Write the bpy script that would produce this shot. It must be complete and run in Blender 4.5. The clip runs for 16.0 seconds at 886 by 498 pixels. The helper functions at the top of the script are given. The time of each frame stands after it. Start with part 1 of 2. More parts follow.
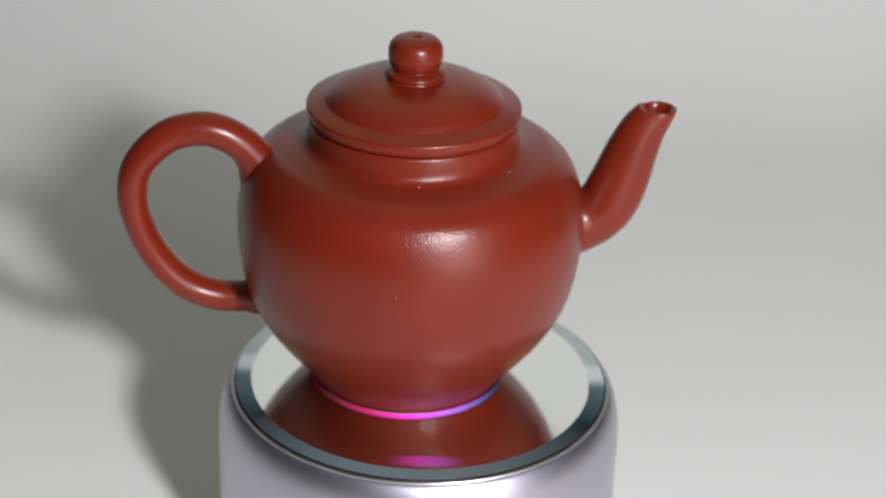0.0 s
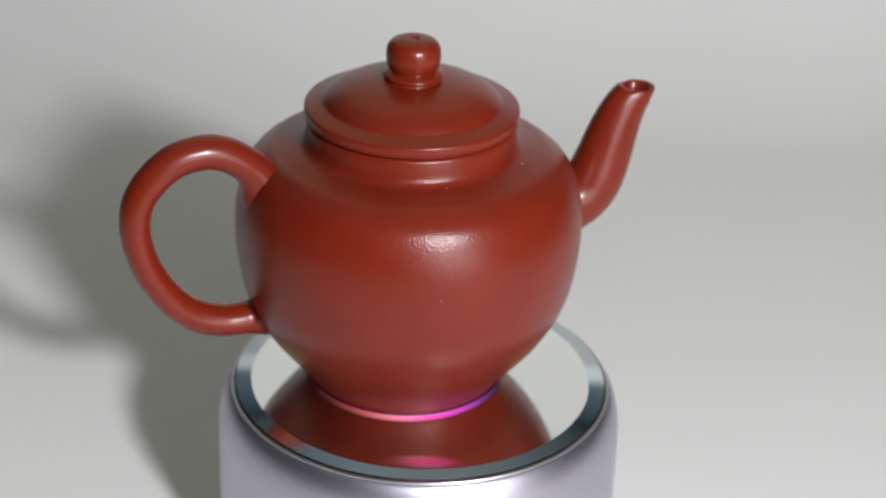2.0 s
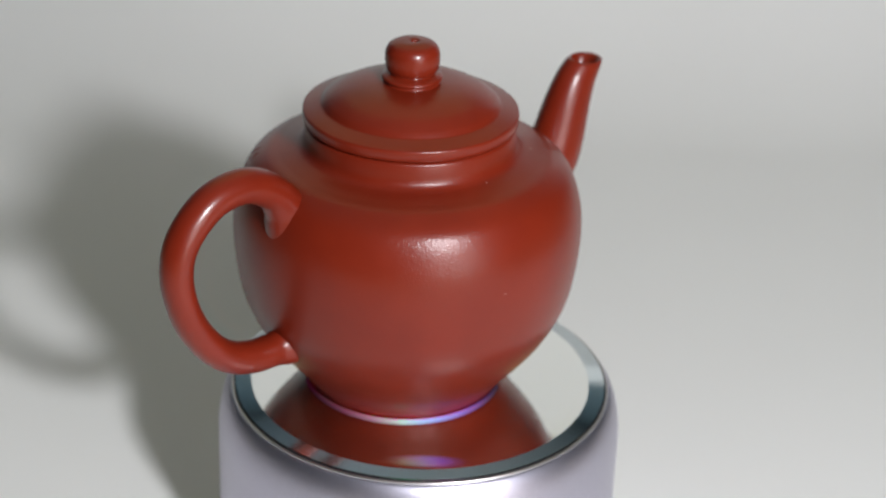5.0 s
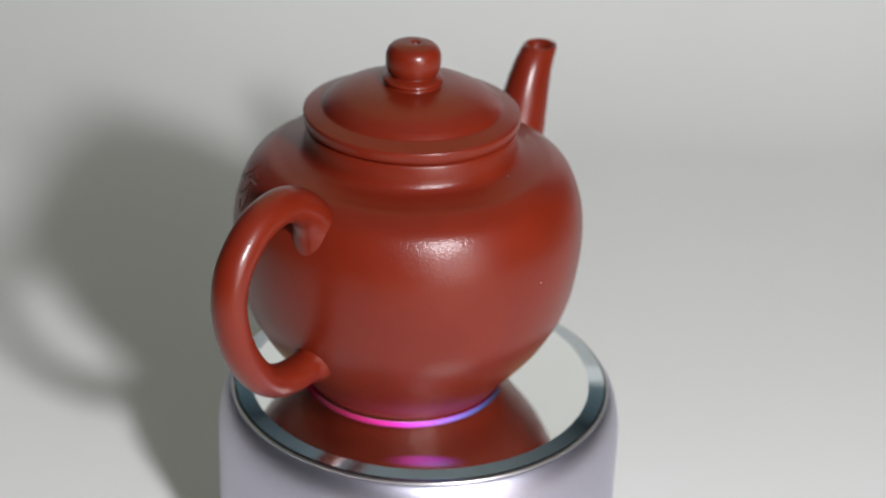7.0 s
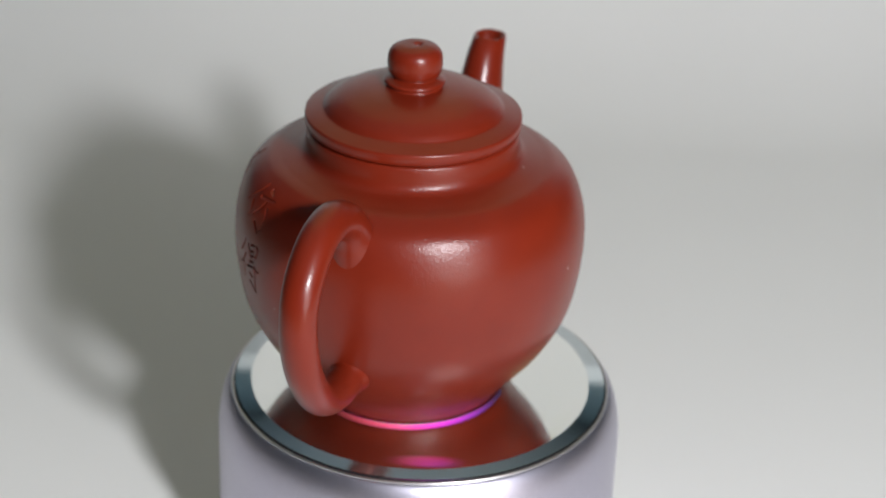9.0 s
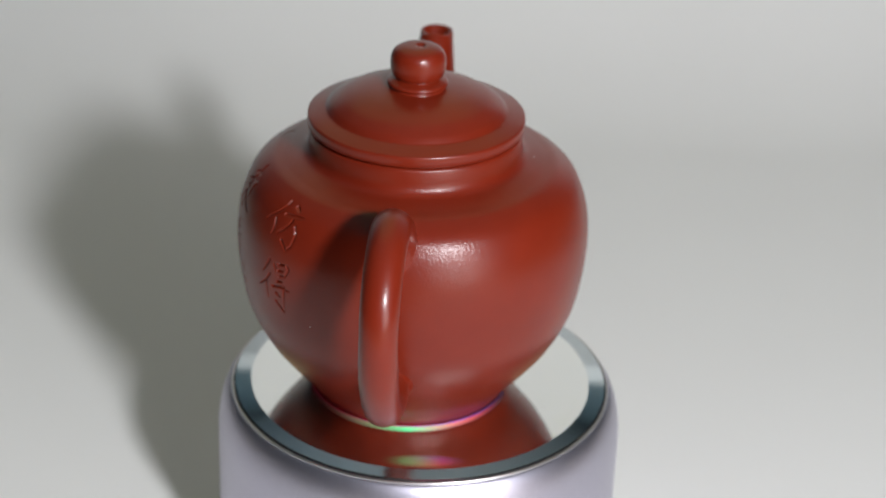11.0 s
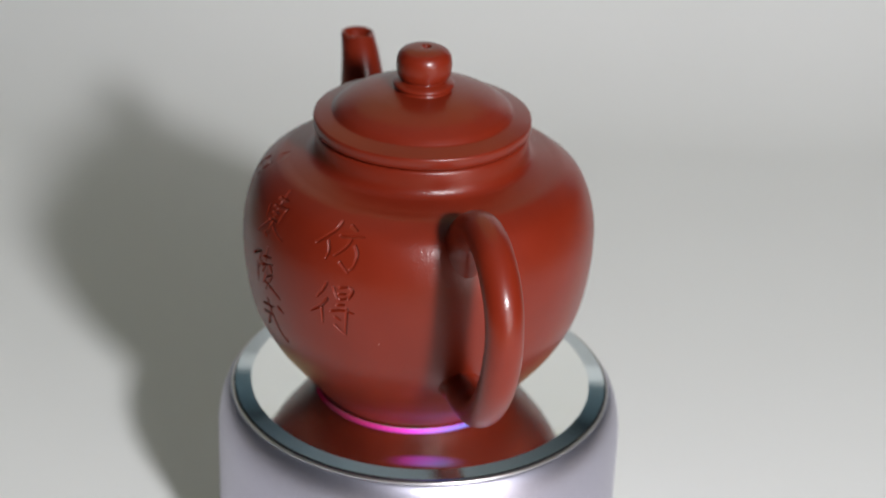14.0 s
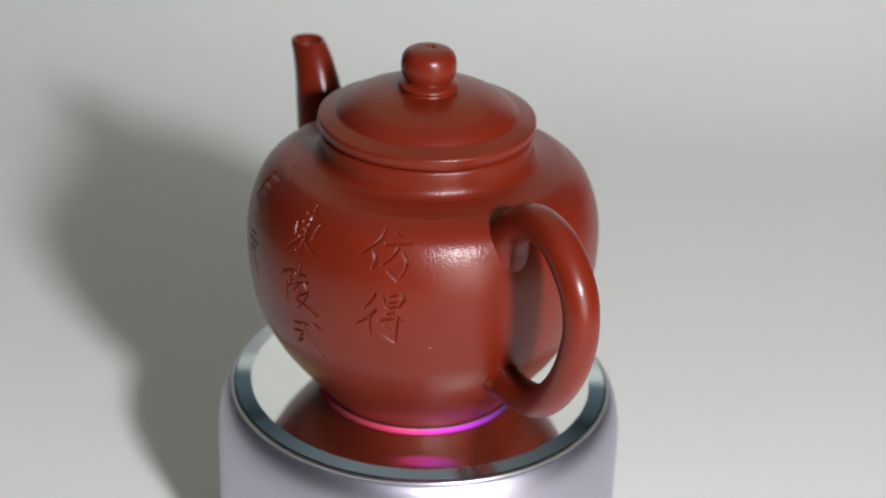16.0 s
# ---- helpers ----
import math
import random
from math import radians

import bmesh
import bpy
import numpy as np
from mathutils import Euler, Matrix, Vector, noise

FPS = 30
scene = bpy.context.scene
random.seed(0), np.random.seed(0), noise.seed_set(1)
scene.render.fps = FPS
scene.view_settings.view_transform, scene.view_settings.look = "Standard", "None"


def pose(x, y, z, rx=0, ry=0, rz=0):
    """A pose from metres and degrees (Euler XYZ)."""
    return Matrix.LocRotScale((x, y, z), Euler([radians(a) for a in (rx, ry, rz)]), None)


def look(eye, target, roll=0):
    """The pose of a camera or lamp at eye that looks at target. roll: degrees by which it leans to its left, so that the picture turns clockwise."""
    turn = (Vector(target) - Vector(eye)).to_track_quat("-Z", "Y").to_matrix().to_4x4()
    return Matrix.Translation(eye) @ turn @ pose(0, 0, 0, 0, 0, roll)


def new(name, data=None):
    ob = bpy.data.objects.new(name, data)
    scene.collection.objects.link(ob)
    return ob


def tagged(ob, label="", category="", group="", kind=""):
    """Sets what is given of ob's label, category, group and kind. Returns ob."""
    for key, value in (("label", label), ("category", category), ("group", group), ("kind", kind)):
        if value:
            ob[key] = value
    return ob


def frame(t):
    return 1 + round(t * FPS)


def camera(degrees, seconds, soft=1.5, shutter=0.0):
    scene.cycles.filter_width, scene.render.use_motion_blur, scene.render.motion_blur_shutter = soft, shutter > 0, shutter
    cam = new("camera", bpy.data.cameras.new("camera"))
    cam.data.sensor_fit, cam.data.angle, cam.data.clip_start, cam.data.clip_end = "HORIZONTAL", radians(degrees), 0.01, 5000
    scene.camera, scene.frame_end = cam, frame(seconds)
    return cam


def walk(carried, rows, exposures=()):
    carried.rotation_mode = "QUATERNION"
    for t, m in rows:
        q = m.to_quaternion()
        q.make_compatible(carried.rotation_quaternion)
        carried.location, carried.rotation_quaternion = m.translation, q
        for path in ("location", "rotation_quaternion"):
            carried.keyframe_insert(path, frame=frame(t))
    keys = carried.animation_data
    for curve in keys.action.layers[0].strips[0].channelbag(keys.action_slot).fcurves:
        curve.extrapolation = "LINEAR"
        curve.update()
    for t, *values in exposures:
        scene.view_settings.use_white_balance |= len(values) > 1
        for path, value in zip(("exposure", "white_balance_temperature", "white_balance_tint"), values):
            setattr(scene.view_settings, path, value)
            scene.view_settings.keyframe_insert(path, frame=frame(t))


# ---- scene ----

# ---------------------------------------------------------------- camera
cam = camera(25.71, 16.0, soft=1.8)
EYE = (0.0, -0.54725, 0.33012)
AIM = (0.00528, -0.00070, 0.04633)
cam.data.dof.use_dof, cam.data.dof.focus_distance, cam.data.dof.aperture_fstop = True, 0.530, 13.5
walk(cam, [(0.0, look(EYE, AIM, 2.303)), (16.0, look(EYE, AIM, 2.303))])

# ---------------------------------------------------------------- light
TABLE_Z = -0.065
STAND_X, STAND_Y = -0.00047, -0.0015
scene.view_settings.exposure = 0.0

world = bpy.data.worlds.new("room")
scene.world = world
world.use_nodes = True
world.node_tree.nodes["Background"].inputs["Color"].default_value = (0.8, 0.95, 1.0, 1)
world.node_tree.nodes["Background"].inputs["Strength"].default_value = 0.02


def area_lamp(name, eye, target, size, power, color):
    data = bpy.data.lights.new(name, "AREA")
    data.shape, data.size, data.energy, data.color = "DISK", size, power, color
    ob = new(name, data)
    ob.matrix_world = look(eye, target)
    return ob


area_lamp("desk_light", (0.374, -0.830, 0.540), (0, 0, 0.05), 0.10, 13.4, (0.935, 0.945, 0.99))
# unseen fill lamp, added low in front to brighten the lower belly
area_lamp("front_fill_light", (0.70, -1.20, 0.16), (0, 0, 0.04), 0.75, 7.2, (1.0, 0.94, 0.93))
area_lamp("room_light", (-0.10, 0.98, 1.25), (-0.10, 0.33, -0.07), 1.5, 2.2, (1.0, 0.87, 0.36))

# ---------------------------------------------------------------- materials


def material(name, color, rough, metal=0.0):
    m = bpy.data.materials.new(name)
    m.use_nodes = True
    b = m.node_tree.nodes["Principled BSDF"]
    b.inputs["Base Color"].default_value = (*color, 1)
    b.inputs["Roughness"].default_value = rough
    b.inputs["Metallic"].default_value = metal
    return m, m.node_tree.nodes, m.node_tree.links, b


def noise_node(nodes, links, scale, detail=4.0, rough=0.55):
    tc = nodes.new("ShaderNodeTexCoord")
    n = nodes.new("ShaderNodeTexNoise")
    n.inputs["Scale"].default_value = scale
    n.inputs["Detail"].default_value = detail
    n.inputs["Roughness"].default_value = rough
    links.new(tc.outputs["Object"], n.inputs["Vector"])
    return n


def ramp(nodes, links, source, stops):
    r = nodes.new("ShaderNodeValToRGB")
    e = r.color_ramp.elements
    while len(e) < len(stops):
        e.new(0.5)
    for k, (at, c) in zip(e, stops):
        k.position, k.color = at, (*c, 1)
    links.new(source, r.inputs["Fac"])
    return r


def bump(nodes, links, height, b, strength, distance, below=None):
    n = nodes.new("ShaderNodeBump")
    n.inputs["Strength"].default_value = strength
    n.inputs["Distance"].default_value = distance
    links.new(height, n.inputs["Height"])
    if below:
        links.new(below.outputs["Normal"], n.inputs["Normal"])
    links.new(n.outputs["Normal"], b.inputs["Normal"])
    return n


def clay_material(name, pitted):
    m, nodes, links, b = material(name, (0.192, 0.0174, 0.0075), 0.40)
    big = noise_node(nodes, links, 55, 3)
    fine = noise_node(nodes, links, 2600, 2)
    col = ramp(nodes, links, big.outputs["Fac"], [(0.25, (0.136, 0.0116, 0.0037)), (0.75, (0.163, 0.0149, 0.0048))])
    links.new(col.outputs["Color"], b.inputs["Base Color"])
    rr = ramp(nodes, links, fine.outputs["Fac"], [(0.3, (0.38,) * 3), (0.7, (0.48,) * 3)])
    links.new(rr.outputs["Color"], b.inputs["Roughness"])
    b.inputs["Specular IOR Level"].default_value = 0.10
    b.inputs["Coat Weight"].default_value = 0.58
    b.inputs["Coat Roughness"].default_value = 0.25 if pitted > 0.3 else 0.24
    grain = noise_node(nodes, links, 1700, 2)
    first = bump(nodes, links, grain.outputs["Fac"], b, 0.10, 0.0003)
    bump(nodes, links, fine.outputs["Fac"], b, 0.08, 0.0002, first)
    # the burnished skin is pitted, which shows in its shine alone
    pits = noise_node(nodes, links, 1500, 2)
    skin = nodes.new("ShaderNodeBump")
    skin.inputs["Strength"].default_value = pitted
    skin.inputs["Distance"].default_value = 0.0003
    links.new(pits.outputs["Fac"], skin.inputs["Height"])
    links.new(skin.outputs["Normal"], b.inputs["Coat Normal"])
    return m


def paper_material():
    m, nodes, links, b = material("white_paper", (0.78, 0.78, 0.76), 0.75)
    big = noise_node(nodes, links, 3.0, 3)
    col = ramp(nodes, links, big.outputs["Fac"], [(0.3, (0.765, 0.765, 0.75)), (0.7, (0.80, 0.80, 0.785))])
    links.new(col.outputs["Color"], b.inputs["Base Color"])
    fine = noise_node(nodes, links, 700, 4)
    bump(nodes, links, fine.outputs["Fac"], b, 0.08, 0.0003)
    return m


def silver_material():
    m, nodes, links, b = material("silver_lacquer", (0.62, 0.59, 0.71), 0.40, 1.0)
    fine = noise_node(nodes, links, 5200, 2)
    col = ramp(nodes, links, fine.outputs["Fac"], [(0.3, (0.44, 0.425, 0.51)), (0.7, (0.64, 0.62, 0.72))])
    links.new(col.outputs["Color"], b.inputs["Base Color"])
    bump(nodes, links, fine.outputs["Fac"], b, 0.10, 0.0002)
    return m


def wall_material(name, color):
    m, nodes, links, b = material(name, color, 0.8)
    big = noise_node(nodes, links, 1.5, 4)
    col = ramp(nodes, links, big.outputs["Fac"], [(0.3, tuple(0.93 * c for c in color)), (0.7, tuple(1.05 * c for c in color))])
    links.new(col.outputs["Color"], b.inputs["Base Color"])
    return m


def mirror_material():
    m, nodes, links, b = material("mirror", (0.82, 0.85, 0.82), 0.05, 1.0)
    smear = noise_node(nodes, links, 130, 5)
    rr = ramp(nodes, links, smear.outputs["Fac"], [(0.35, (0.035,) * 3), (0.75, (0.11,) * 3)])
    links.new(rr.outputs["Color"], b.inputs["Roughness"])
    return m


def bevel_material():
    """Silvered glass whose ground edge bends the light outwards all round."""
    m, nodes, links, b = material("bevelled_mirror_glass", (0.80, 0.89, 0.91), 0.17, 1.0)
    tc, flat, far = nodes.new("ShaderNodeTexCoord"), nodes.new("ShaderNodeVectorMath"), nodes.new("ShaderNodeVectorMath")
    flat.operation, flat.inputs[1].default_value = "MULTIPLY", (-1, -1, 0)
    links.new(tc.outputs["Object"], flat.inputs[0])
    far.operation = "LENGTH"
    links.new(flat.outputs[0], far.inputs[0])
    fall = nodes.new("ShaderNodeMath")
    fall.operation, fall.inputs[1].default_value = "MULTIPLY", -1.0
    links.new(far.outputs["Value"], fall.inputs[0])
    bump(nodes, links, fall.outputs[0], b, 1.0, 0.58)
    return m


# tones of the unseen room, picked for fill and for what the rim reflects
WALL = wall_material("dark_unseen_wall", (0.10, 0.125, 0.135))
BLUE_WALL = wall_material("blue_reflected_wall", (0.30, 0.45, 0.52))
CEILING = wall_material("blue_reflected_ceiling", (0.64, 0.78, 0.88))
WARM_BOUNCE = wall_material("warm_bounce", (0.46, 0.33, 0.20))
CLAY = clay_material("red_clay", 0.42)
SMOOTH_CLAY = clay_material("burnished_red_clay", 0.14)
PAPER = paper_material()
SILVER = silver_material()
MIRROR = mirror_material()
BEVEL = bevel_material()
# near-black plate; the shade of the rim gap is put into its colour
DARK = material("gap_shade", (0.02, 0.02, 0.022), 0.5)[0]
CHROME = material("polished_trim", (0.70, 0.69, 0.70), 0.30, 1.0)[0]

# ---------------------------------------------------------------- mesh helpers


def mesh_object(name, verts, faces, mat, parent=None, label="", smooth=True):
    me = bpy.data.meshes.new(name)
    me.from_pydata([tuple(map(float, v)) for v in verts], [], faces)
    me.validate()
    me.update()
    if smooth:
        me.shade_smooth()
    me.materials.append(mat)
    ob = new(name, me)
    ob.parent = parent
    if label:
        tagged(ob, label)
    return ob


def spline(knots, count):
    """Points evenly along a Catmull-Rom curve through the knots (rows of any width)."""
    k = np.array(knots, float)
    k = np.vstack([2 * k[0] - k[1], k, 2 * k[-1] - k[-2]])
    out = []
    for i in range(1, len(k) - 2):
        a, b, c, d = k[i - 1:i + 3]
        for t in np.linspace(0, 1, 24, endpoint=False):
            out.append(0.5 * (2 * b + (c - a) * t + (2 * a - 5 * b + 4 * c - d) * t * t + (3 * b - a - 3 * c + d) * t ** 3))
    out.append(k[-2])
    out = np.array(out)
    s = np.concatenate([[0], np.cumsum(np.linalg.norm(np.diff(out, axis=0), axis=1))])
    at = np.linspace(0, s[-1], count)
    return np.stack([np.interp(at, s, out[:, j]) for j in range(out.shape[1])], -1)


def grid_faces(rows, cols, closed=True):
    last = cols if closed else cols - 1
    return [(i * cols + j, i * cols + (j + 1) % cols, (i + 1) * cols + (j + 1) % cols, (i + 1) * cols + j)
            for i in range(rows - 1) for j in range(last)]


def revolve(profile, angles):
    """Vertices and faces of a turned shape; profile rows are radius, height, going up the outside."""
    p = np.array(profile, float)
    a = np.array(angles)
    v = np.stack([p[:, 0:1] * np.cos(a), p[:, 0:1] * np.sin(a), np.repeat(p[:, 1:2], len(a), 1)], -1).reshape(-1, 3)
    return v, grid_faces(len(p), len(a))


ROUND = np.linspace(0, 2 * math.pi, 160, endpoint=False)


def turned(name, profile, mat, parent, label="", angles=ROUND):
    v, f = revolve(profile, angles)
    return mesh_object(name, v, f, mat, parent, label)


def swept(path, azimuth, sections=40):
    """Rings along a path in the upright plane at that azimuth; path rows: distance, height, half width in the plane, half width across."""
    p = np.array(path, float)
    d = np.gradient(p[:, :2], axis=0)
    d /= np.linalg.norm(d, axis=1)[:, None]
    e = np.array([math.cos(azimuth), math.sin(azimuth), 0])
    side = np.array([-e[1], e[0], 0])
    a = np.linspace(0, 2 * math.pi, sections, endpoint=False)
    v = []
    for (x, z, w, h), (dx, dz) in zip(p, d):
        n = -dz * e + np.array([0, 0, dx])
        v += [e * x + np.array([0, 0, z]) + n * w * math.cos(q) + side * h * math.sin(q) for q in a]
    return v, grid_faces(len(p), sections)


# ---------------------------------------------------------------- table and backdrop


def build_setting():
    # one white sheet: flat on the table, sweeping up behind
    prof = [(-0.34, 0.0), (-0.20, 0.0), (0.32, 0.0)]
    prof += [(0.32 + 0.31 * math.sin(a), 0.31 - 0.31 * math.cos(a)) for a in np.linspace(0.03, math.pi / 2, 60)]
    prof += [(0.63, 0.40), (0.63, 0.50)]
    xs = np.linspace(-0.41, 0.42, 34)
    v = [(x, y, TABLE_Z + z) for y, z in prof for x in xs]
    f = [tuple(reversed(q)) for q in grid_faces(len(prof), len(xs), False)]
    sheet = mesh_object("backdrop", v, f, PAPER)
    tagged(sheet, "matte white paper sheet sweeping up behind the turntable", "backdrop", kind="structure")

    # an unseen plain room added round it, toned to shape fill and rim reflections
    def slab(name, x0, x1, y0, y1, z0, z1, label, mat=WALL):
        v = [(x, y, z) for x in (x0, x1) for y in (y0, y1) for z in (z0, z1)]
        f = [(0, 1, 3, 2), (4, 6, 7, 5), (0, 4, 5, 1), (2, 3, 7, 6), (0, 2, 6, 4), (1, 5, 7, 3)]
        tagged(mesh_object(name, v, f, mat, smooth=False), label, name.split("_")[0], kind="structure")
    # unseen table; its warm tone and reach to the right bounce light up
    slab("table", -0.72, 1.30, -0.80, 0.9, TABLE_Z - 0.034, TABLE_Z - 0.002, "unseen warm pale table under the paper sheet, added to bounce light", WARM_BOUNCE)
    slab("wall_north", -2.1, 2.1, 1.7, 1.8, -0.8, 1.7, "unseen blue-grey wall added for reflections", BLUE_WALL)
    slab("wall_south", -2.1, 2.1, -2.3, -2.2, -0.8, 1.7, "unseen dark blue-grey wall added to keep fill low")
    slab("wall_west", -2.2, -2.1, -2.3, 1.8, -0.8, 1.7, "unseen dark blue-grey wall added to keep fill low")
    slab("wall_east", 2.1, 2.2, -2.3, 1.8, -0.8, 1.7, "unseen dark blue-grey wall added to keep fill low")
    slab("ceiling", -2.2, 2.2, -2.3, 1.8, 1.7, 1.8, "unseen pale blue ceiling added for the glass rim to reflect", CEILING)
    slab("floor", -2.2, 2.2, -2.3, 1.8, -0.9, -0.8, "plain dark grey floor")


build_setting()

# ---------------------------------------------------------------- turntable


def build_turntable():
    base = new("display_turntable")
    base.location = (STAND_X, STAND_Y, TABLE_Z)
    tagged(base, "silver plastic turntable stand with a round mirror on top", "turntable")
    h = -TABLE_Z
    body = [(0.0, 0.0), (0.0645, 0.0), (0.0655, 0.001)]
    body += [(0.0661, 0.003), (0.0660, 0.014), (0.0660, h - 0.0320)]
    body += [(r, h + z) for r, z in spline([(0.0660, -0.0285), (0.0660, -0.0200), (0.0658, -0.0136), (0.0649, -0.0082), (0.0636, -0.0044), (0.0622, -0.0021), (0.0613, -0.0014)], 44)]
    body += [(0.0609, h - 0.0020), (0.0607, h - 0.0045), (0.05, h - 0.0052), (0.0, h - 0.0052)]
    turned("housing", body, SILVER, base)
    turned("trim_ring", [(0.0608, h - 0.0030), (0.0608, h - 0.0012), (0.0609, h - 0.0008), (0.0611, h - 0.0007), (0.0614, h - 0.0009), (0.0615, h - 0.0013), (0.0614, h - 0.0018)], CHROME, base, "thin polished rim")
    disc = new("mirror_disc")
    disc.parent = base
    disc.location = (0, 0, h)
    turned("plate", [(0.0, -0.0046), (0.0598, -0.0046), (0.0604, -0.0042), (0.0605, -0.0012), (0.0603, -0.0006)], DARK, disc)
    turned("bevel", [(0.0603, -0.0002), (0.0552, 0.0)], BEVEL, disc, "bevelled glass rim")
    turned("mirror", [(0.0552, 0.0), (0.03, 0.0), (0.0, 0.0)], MIRROR, disc, "round mirror")
    return base, disc


TURNTABLE, DISC = build_turntable()

# ---------------------------------------------------------------- teapot
SPOUT_AT = radians(6.6)
HANDLE_AT = radians(185.5)


# strokes of the carved characters: across, up, in tenths of a millimetre from the middle of each
GLYPHS = {
    "dong": (113.1, 0.0726, "-12 67 -2 45 -2 -1 -7 -62, -25 48 16 52, -45 20 -39 -10, -25 27 37 37, 37 37 28 -8, -15 11 17 16, -21 -12 16 -6, -16 -14 -67 -67, -1 -15 34 -39 66 -46, -21 -53 -7 -62"),
    "ling": (113.1, 0.0560, "-75 23 -26 49 -35 21 -22 13 -42 -11, -50 1 -47 -63, 9 73 1 31, -9 41 30 50, -17 9 40 31, 2 11 -17 -16, 25 22 41 -1, 7 -4 -13 -52, -0 -27 41 -7 -0 -69, -1 -43 40 -56 75 -73"),
    "shi": (115.7, 0.0393, "-51 35 9 47, -57 3 -13 14, -13 14 -45 -37, -45 -37 -20 -15, -23 65 4 2 29 -41 49 -65 56 -46, 33 61 57 47"),
    "fang": (142.6, 0.0722, "-11 62 -21 42 -74 -2, -33 12 -26 -13 -34 -36, 22 59 44 52, -1 33 70 42, 36 28 23 5 -7 -22, 53 15 65 -7 59 -39 49 -52, 15 -37 43 -62"),
    "de": (142.3, 0.0535, "-17 77 -29 52 -49 25, -13 28 -33 -0 -71 -31, -32 -4 -28 -59, 7 70 18 37, 25 75 49 81, 59 82 68 70 54 41, 23 54 45 59, 26 36 49 45, 19 16 43 23, -3 -10 31 1 72 -1, 52 9 46 -78, 13 -26 31 -35, 11 -56 28 -70 46 -82"),
    "bars_upper": (82.0, 0.0755, "-10 56 38 50, -40 30 22 34, -38 30 -36 -14, 22 34 26 -8, -34 10 20 12, -36 -14 24 -10, -44 -34 -14 -40, 2 -32 46 -58"),
    "bars_lower": (85.5, 0.0570, "-30 52 20 56, -44 28 36 32, -26 6 24 8, -40 -16 -4 -10, 4 -14 44 -72"),
}


def carving(angles, prof):
    """Depth of the carved strokes over the grid of the body."""
    depth = np.zeros((len(prof), len(angles)))
    length = prof[:, 1:2]
    for turn, height, text in GLYPHS.values():
        rows = np.where((abs(prof[:, 1] - height) < 0.0125) & (prof[:, 0] > 0.04))[0]
        u = (angles[None, :] - radians(turn)) * prof[rows, 0:1]
        w = np.repeat(length[rows] - height, len(angles), 1)
        for stroke in text.split(","):
            n = np.array([float(q) for q in stroke.split()]).reshape(-1, 2) * 1e-4
            n = spline(n, 5 * len(n)) if len(n) > 2 else np.linspace(n[0], n[1], 5)
            for k, (a, b) in enumerate(zip(n[:-1], n[1:])):
                ab = b - a
                t = np.clip(((u - a[0]) * ab[0] + (w - a[1]) * ab[1]) / (ab @ ab + 1e-12), 0, 1)
                dist = np.hypot(u - a[0] - t * ab[0], w - a[1] - t * ab[1])
                # the knife goes in broad and leaves in a point
                along = (k + t) / (len(n) - 1)
                half = 0.00050 - 0.00020 * along ** 2
                cut = 0.00080 * np.clip(1.5 * (1 - dist / half), 0, 1) * (1 - 0.35 * along)
                depth[rows] = np.maximum(depth[rows], cut)
    return depth


SPECK = bpy.data.meshes.new("dust_speck")
bm = bmesh.new()
bmesh.ops.create_icosphere(bm, subdivisions=1, radius=1.0)
bm.to_mesh(SPECK)
bm.free()
SPECK.materials.append(material("pale_dust", (0.75, 0.70, 0.66), 0.9)[0])


def speck(parent, x, y, z, size):
    ob = new("dust_speck", SPECK)
    ob.parent = parent
    ob.location, ob.scale = (x, y, z), (size, size * 0.7, size * 0.6)


HEIGHT = 0.982


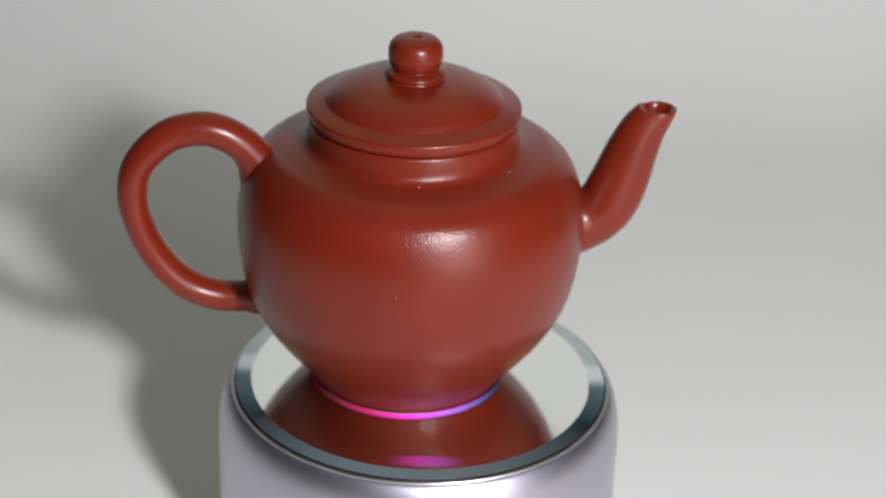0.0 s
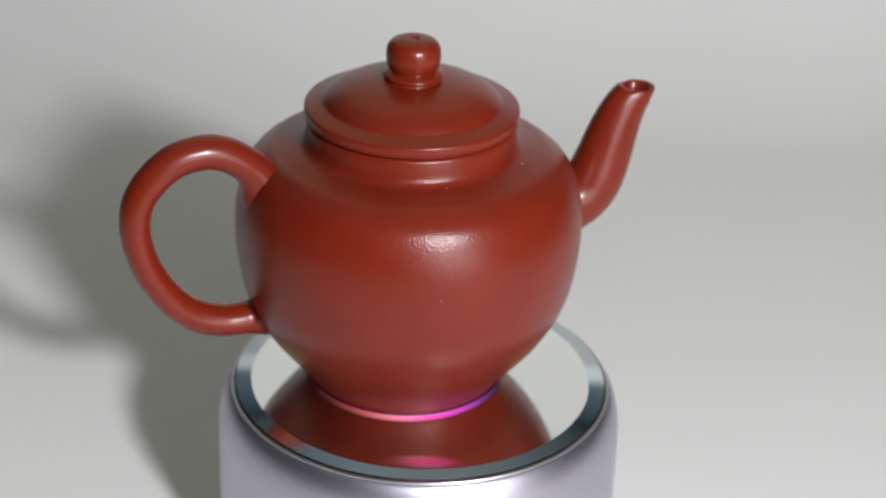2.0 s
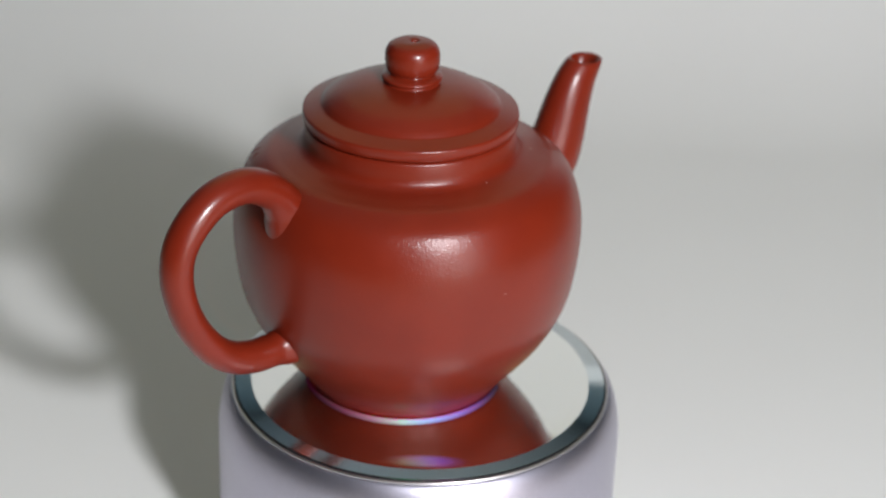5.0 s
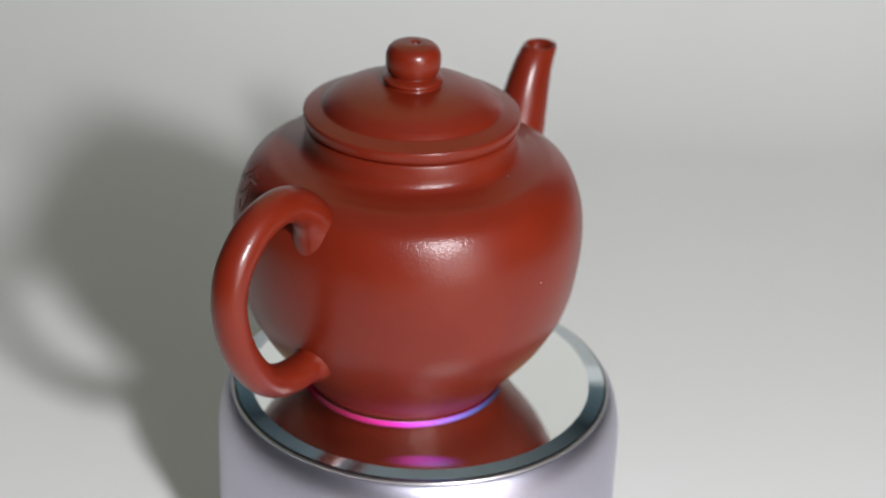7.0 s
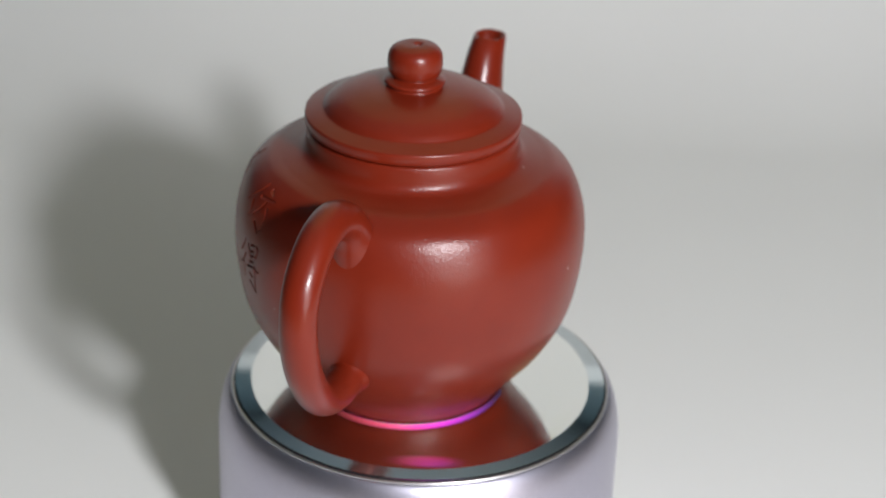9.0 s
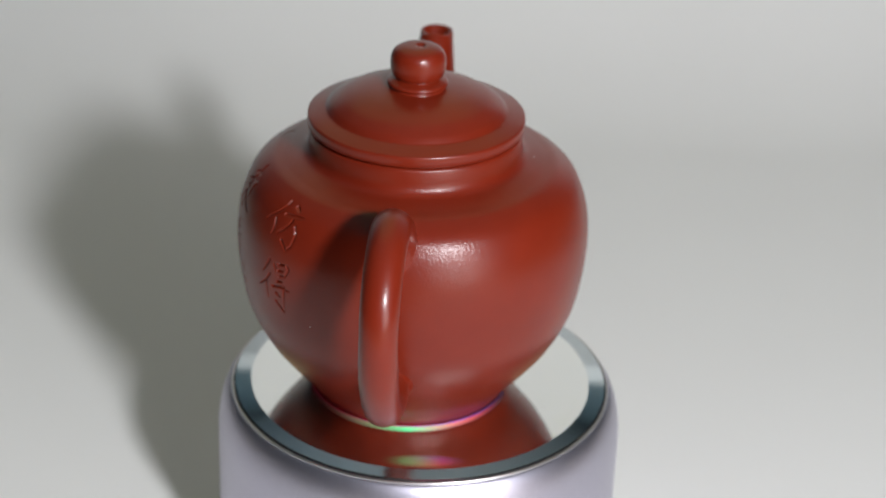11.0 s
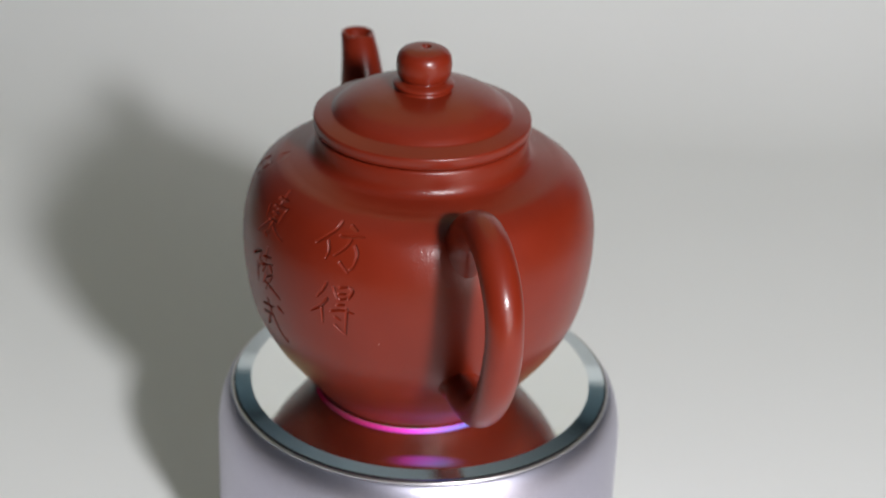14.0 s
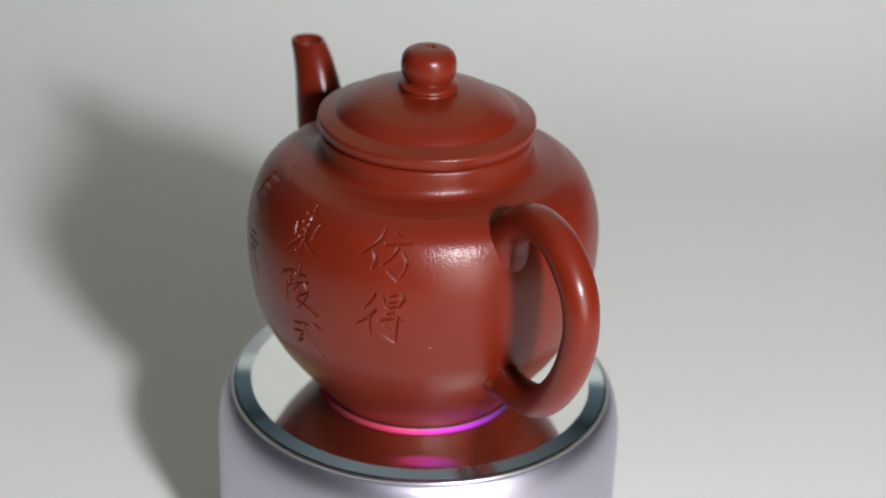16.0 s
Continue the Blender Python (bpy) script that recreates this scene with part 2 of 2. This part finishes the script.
def build_teapot():
    pot = new("teapot")
    tagged(pot, "red clay teapot with carved writing, turning on the mirror", "teapot")

    # body: foot, belly, shoulder, neck
    belly = spline([(0.0313, 0.0016), (0.0321, 0.0026), (0.0344, 0.0062), (0.0400, 0.0130), (0.0464, 0.0220), (0.0515, 0.0330), (0.0538, 0.0450),
                    (0.0545, 0.0560), (0.0535, 0.0660), (0.0500, 0.0752), (0.0445, 0.0800), (0.0394, 0.0817)], 640)
    prof = [(0.0, 0.0020), (0.0265, 0.0022), (0.0275, 0.0004), (0.0282, 0.0), (0.0301, 0.0), (0.0306, 0.0003), (0.0309, 0.0010)]
    prof += [tuple(q) for q in belly]
    prof += [(0.0364, 0.0825), (0.0352, 0.0829), (0.0343, 0.0833), (0.0336, 0.0839), (0.0330, 0.0847), (0.0327, 0.0858), (0.0326, 0.0872), (0.0325, 0.0903), (0.0323, 0.0909), (0.0318, 0.0913), (0.028, 0.0913), (0.028, 0.088), (0.0, 0.088)]
    fine = np.linspace(radians(72), radians(158), 620)
    rest = np.linspace(radians(158), radians(432), 150)[1:-1]
    angles = np.concatenate([fine, rest])
    p = np.array(prof)
    depth = carving(fine, p)
    rad = np.repeat(p[:, 0:1], len(angles), 1)
    rad[:, :len(fine)] -= depth
    v = np.stack([rad * np.cos(angles), rad * np.sin(angles), np.repeat(p[:, 1:2], len(angles), 1)], -1).reshape(-1, 3)
    mesh_object("body", v, grid_faces(len(p), len(angles)), CLAY, pot)

    # handle: an ear-shaped loop
    path = spline([(0.0425, 0.0650, 0.0110, 0.0092), (0.0466, 0.0738, 0.0083, 0.0075), (0.0489, 0.0781, 0.0065, 0.0062), (0.0525, 0.0828, 0.0056, 0.0059), (0.0587, 0.0869, 0.0055, 0.0058), (0.0654, 0.0885, 0.0054, 0.0057),
                   (0.0741, 0.0868, 0.0053, 0.0056), (0.0812, 0.0814, 0.0051, 0.0056), (0.0858, 0.0746, 0.0049, 0.0055), (0.0873, 0.0661, 0.0048, 0.0054),
                   (0.0860, 0.0570, 0.0047, 0.0056), (0.0824, 0.0474, 0.0048, 0.0056), (0.0759, 0.0377, 0.0049, 0.0056), (0.0689, 0.0319, 0.0051, 0.0056),
                   (0.0612, 0.0292, 0.0051, 0.0056), (0.0550, 0.0288, 0.0051, 0.0056), (0.0520, 0.0288, 0.0055, 0.0054), (0.0500, 0.0289, 0.0063, 0.0062), (0.0450, 0.0295, 0.0074, 0.0074)], 120)
    path[:, 1] -= 0.0016
    v, f = swept(path, HANDLE_AT)
    mesh_object("handle", v, f, SMOOTH_CLAY, pot)

    # spout: a short level root, bent upwards, open at the tip
    path = spline([(0.0470, 0.0528, 0.0128, 0.0118), (0.0525, 0.0531, 0.0112, 0.0104), (0.0562, 0.0540, 0.0101, 0.0096), (0.0596, 0.0560, 0.0098, 0.0093), (0.0627, 0.0593, 0.0096, 0.0091), (0.0650, 0.0640, 0.0095, 0.0088),
                   (0.0671, 0.0700, 0.0091, 0.0081), (0.0695, 0.0780, 0.0083, 0.0073), (0.0725, 0.0855, 0.0073, 0.0064), (0.0758, 0.0906, 0.0062, 0.0057)], 80)
    sections = 40
    v, f = swept(path, SPOUT_AT, sections)
    e = np.array([math.cos(SPOUT_AT), math.sin(SPOUT_AT), 0])
    side = np.array([-e[1], e[0], 0])
    up = np.array([0, 0, 1.0])
    q = np.linspace(0, 2 * math.pi, sections, endpoint=False)

    def ring(x, z, w, tilt):
        n = -e * math.cos(tilt) + up * math.sin(tilt)
        return [e * x + up * z + n * w * math.cos(s) + side * w * math.sin(s) for s in q]
    for x, z, w, tilt in ((0.0767, 0.0918, 0.0056, 0.30), (0.0772, 0.0926, 0.0055, 0.10), (0.0774, 0.0930, 0.0053, 0.02), (0.0772, 0.0931, 0.0050, 0.0), (0.0771, 0.0930, 0.0046, 0.0), (0.0768, 0.0925, 0.0042, 0.05),
                          (0.0758, 0.0908, 0.0038, 0.2), (0.0738, 0.0872, 0.0035, 0.5), (0.0725, 0.0848, 0.0002, 0.5)):
        v += ring(x, z, w, tilt)
    f = grid_faces(len(v) // sections, sections)
    mesh_object("spout", v, f, SMOOTH_CLAY, pot)

    # lid with its knob
    dome = spline([(0.0274, 0.0972), (0.0269, 0.0979), (0.0254, 0.0994), (0.0217, 0.1016), (0.0160, 0.1034), (0.0090, 0.1045)], 50)
    lid_prof = [(0.0, 0.0919), (0.0320, 0.0919), (0.0327, 0.0920), (0.0330, 0.0925), (0.0330, 0.0950), (0.0329, 0.0955), (0.0325, 0.0957), (0.0300, 0.0964), (0.0280, 0.0970)]
    lid_prof += [tuple(p) for p in dome] + [(0.0, 0.1046)]
    lid = turned("lid", lid_prof, SMOOTH_CLAY, pot)
    turned("collar", spline([(0.0085, 0.1034), (0.0088, 0.1041), (0.0087, 0.1046), (0.0084, 0.1050), (0.0087, 0.1053), (0.0092, 0.1057), (0.0093, 0.1061), (0.0090, 0.1066), (0.0081, 0.1071), (0.0070, 0.1076), (0.0063, 0.1081), (0.001, 0.1083)], 60), SMOOTH_CLAY, lid)
    knob = spline([(0.0040, 0.1072), (0.0060, 0.1074), (0.0074, 0.1086), (0.0080, 0.1106), (0.0081, 0.1128), (0.0078, 0.1150), (0.0066, 0.1168), (0.0043, 0.1177), (0.0018, 0.1179), (0.0012, 0.1177)], 44)
    knob = np.array([tuple(p) for p in knob] + [(0.0009, 0.1170), (0.0008, 0.1130), (0.0, 0.1130)])
    ob = turned("knob", knob, SMOOTH_CLAY, lid)
    for q in ob.data.vertices:          # the steam hole is a little off the middle
        k = max(0.0, 1 - math.hypot(q.co.x, q.co.y) / 0.004) if q.co.z > 0.111 else 0.0
        q.co.x, q.co.y = q.co.x + 0.0004 * k, q.co.y - 0.0009 * k
    # specks of dust on the clay
    for k, (turn, height, out) in enumerate(((-86, 0.0838, 0.0362), (-93, 0.0560, 0.0546), (158, 0.0440, 0.0537), (-38, 0.0836, 0.0370))):
        speck(pot, out * math.cos(radians(turn)), out * math.sin(radians(turn)), height, 0.00018)
    # scaled to fit the camera's view: a little squatter, the body and the lid a little wider
    for ob in pot.children_recursive:
        wide = {"body": 1.007, "lid": 1.0095, "knob": 1.04}.get(ob.name, 1.0)
        if ob.name.startswith("dust_speck"):
            ob.location = (ob.location.x * 1.007, ob.location.y * 1.007, ob.location.z * HEIGHT)
        else:
            ob.data.transform(Matrix.Diagonal((wide, wide, HEIGHT, 1)))
    return pot


TEAPOT = build_teapot()
for turn, down, out in ((-124, 0.0100, 0.0638), (-110, 0.0062, 0.0628), (-101, 0.0140, 0.0644), (-96, 0.0050, 0.0623), (-66, 0.0085, 0.0634)):
    speck(TURNTABLE, out * math.cos(radians(turn)), out * math.sin(radians(turn)), -TABLE_Z - down, 0.00020)

# ---------------------------------------------------------------- coloured beads added for the led light shining out under the foot
CYCLE = 7.35          # seconds in which each led runs through its colours
LED_LEFT = [(1, 0.004, 0.16), (1, 0.004, 0.08), (1, 0.025, 0.06), (0.45, 0.04, 0.03), (0.32, 0.05, 0.04), (0.28, 0.05, 0.06), (0.7, 0.02, 0.25)]
LED_MIDDLE = [(1, 0.03, 0.70), (1, 0.02, 0.32), (0.9, 0.13, 0.34), (0.10, 0.80, 0.30), (0.10, 0.75, 0.30), (0.50, 0.42, 0.50), (0.8, 0.07, 0.8)]
LED_RIGHT = [(0.55, 0.03, 0.9), (0.55, 0.04, 0.95), (1, 0.02, 0.25), (1, 0.08, 0.03), (0.35, 0.10, 0.7), (0.08, 0.10, 1), (0.20, 0.35, 1)]


def cycling_color(nodes, links, colors, up, side):
    """The colour round an axis of the glowing piece, of which the turning shows one after the other."""
    tc, sep = nodes.new("ShaderNodeTexCoord"), nodes.new("ShaderNodeSeparateXYZ")
    links.new(tc.outputs["Object"], sep.inputs[0])
    ang = nodes.new("ShaderNodeMath")
    ang.operation = "ARCTAN2"
    links.new(sep.outputs[up], ang.inputs[0])
    links.new(sep.outputs[side], ang.inputs[1])
    turn = nodes.new("ShaderNodeMath")
    turn.operation = "MULTIPLY_ADD"
    turn.inputs[1].default_value, turn.inputs[2].default_value = -1 / (2 * math.pi), -0.25
    links.new(ang.outputs[0], turn.inputs[0])
    whole = nodes.new("ShaderNodeMath")
    whole.operation = "FRACT"
    links.new(turn.outputs[0], whole.inputs[0])
    n = len(colors)
    return ramp(nodes, links, whole.outputs[0], [(i / n, colors[i % n]) for i in range(n + 1)]), sep


def led_material(colors, glow):
    m, nodes, links, b = material("led_glow", (0.02, 0.02, 0.02), 0.6)
    b.inputs["Specular IOR Level"].default_value = 0.0
    col, sep = cycling_color(nodes, links, colors, "Y", "X")
    links.new(col.outputs["Color"], b.inputs["Emission Color"])
    b.inputs["Emission Strength"].default_value = glow
    return m


def led_reflection_material(glow):
    """A clear shell whose emission paints in the leds' reflection: one led's colours on one side, the next one's on the
    other, fading to the ends.
    """
    m, nodes, links, b = material("led_reflection", (0.02, 0.02, 0.02), 0.6)
    one, sep = cycling_color(nodes, links, LED_MIDDLE, "Z", "Y")
    two, sep = cycling_color(nodes, links, LED_RIGHT, "Z", "Y")
    side = nodes.new("ShaderNodeMapRange")
    side.inputs["From Min"].default_value, side.inputs["From Max"].default_value = -0.007, 0.005
    links.new(sep.outputs["X"], side.inputs["Value"])
    mix = nodes.new("ShaderNodeMix")
    mix.data_type = "RGBA"
    links.new(side.outputs[0], mix.inputs["Factor"])
    links.new(one.outputs["Color"], mix.inputs["A"])
    links.new(two.outputs["Color"], mix.inputs["B"])
    far = nodes.new("ShaderNodeMath")
    far.operation = "ABSOLUTE"
    links.new(sep.outputs["X"], far.inputs[0])
    fade = nodes.new("ShaderNodeMapRange")
    fade.interpolation_type = "SMOOTHSTEP"
    for key, value in (("From Min", 0.0), ("From Max", 0.0150), ("To Min", glow), ("To Max", 0.0)):
        fade.inputs[key].default_value = value
    links.new(far.outputs[0], fade.inputs["Value"])
    em, tr, add = nodes.new("ShaderNodeEmission"), nodes.new("ShaderNodeBsdfTransparent"), nodes.new("ShaderNodeAddShader")
    links.new(fade.outputs[0], em.inputs["Strength"])
    links.new(mix.outputs["Result"], em.inputs["Color"])
    links.new(em.outputs[0], add.inputs[0])
    links.new(tr.outputs[0], add.inputs[1])
    links.new(add.outputs[0], nodes["Material Output"].inputs["Surface"])
    return m


GLOW_PIECES = []


def build_led_glow():
    me = bpy.data.meshes.new("glow_piece")
    bm = bmesh.new()
    bmesh.ops.create_uvsphere(bm, u_segments=12, v_segments=6, radius=0.00065)
    bm.to_mesh(me)
    bm.free()
    me.shade_smooth()
    arcs = 44
    shades = []
    for i in range(arcs):
        x = 2 * i / (arcs - 1)
        a, b, k = (LED_LEFT, LED_MIDDLE, x ** 3) if x < 1 else (LED_MIDDLE, LED_RIGHT, 1 - (2 - x) ** 3)
        mixed = [tuple(p * (1 - k) + q * k for p, q in zip(c, d)) for c, d in zip(a, b)]
        shades.append(led_material(mixed, 1.45 * (0.03 + 0.97 * math.sin(math.pi * ((i + 0.6) / (arcs + 0.2)) ** 1.25) ** 3.0)))
    me.materials.append(shades[0])

    def glow_piece(data, shade, radius, angle, height, follows):
        ob = new("glow_piece", data)
        ob.parent = TURNTABLE
        ob.material_slots[0].link = "OBJECT"
        ob.material_slots[0].material = shade
        GLOW_PIECES.append((ob, radius, angle, height, follows))

    # added glowing beads that follow the foot, for the light leaking out there
    count = 130
    for i in range(count):
        glow_piece(me, shades[i * arcs // count], 0.0321, radians(-163 + 146 * i / (count - 1)), 0.0003, 1.0)
    # an added flat clear shell paints the leds' reflection onto the front glass
    big = bpy.data.meshes.new("glow_piece")
    bm = bmesh.new()
    for k in (1.0, 0.962, 0.925):          # shells within each other
        shell = bmesh.ops.create_uvsphere(bm, u_segments=64, v_segments=48, radius=k)
        bmesh.ops.scale(bm, vec=(0.0300, 0.0070, 0.0070), verts=shell["verts"])
    bm.to_mesh(big)
    bm.free()
    big.shade_smooth()
    big.materials.append(shades[0])
    glow_piece(big, led_reflection_material(0.065), 0.0508, radians(-87), -0.00615, 0.0)


build_led_glow()

# ---------------------------------------------------------------- movement
SPIN = 7.217          # degrees a second
AXIS_X, AXIS_Y = -0.00046, 0.0019
OFF = (-0.00486, 0.00312)


def pot_centre(t):
    a = radians(SPIN * t)
    return AXIS_X + OFF[0] * math.cos(a) - OFF[1] * math.sin(a), AXIS_Y + OFF[0] * math.sin(a) + OFF[1] * math.cos(a)


def motions():
    steps = [0.5 * i for i in range(33)]
    walk(TEAPOT, [(t, pose(*pot_centre(t), 0.0, 0, 0, SPIN * t)) for t in steps])
    slow = [i for i in range(17)]
    for ob, radius, a, height, follows in GLOW_PIECES:
        rows = []
        for t in slow:
            x, y = pot_centre(t)
            rows.append((t, pose((x - STAND_X) * follows + radius * math.cos(a), (y - STAND_Y) * follows + radius * math.sin(a), height - TABLE_Z, 0 if follows else 360 * t / CYCLE + 180, 0, 360 * t / CYCLE if follows else 0)))
        walk(ob, rows)
    walk(DISC, [(t, pose(0, 0, -TABLE_Z, 0, 0, SPIN * t)) for t in steps])


motions()
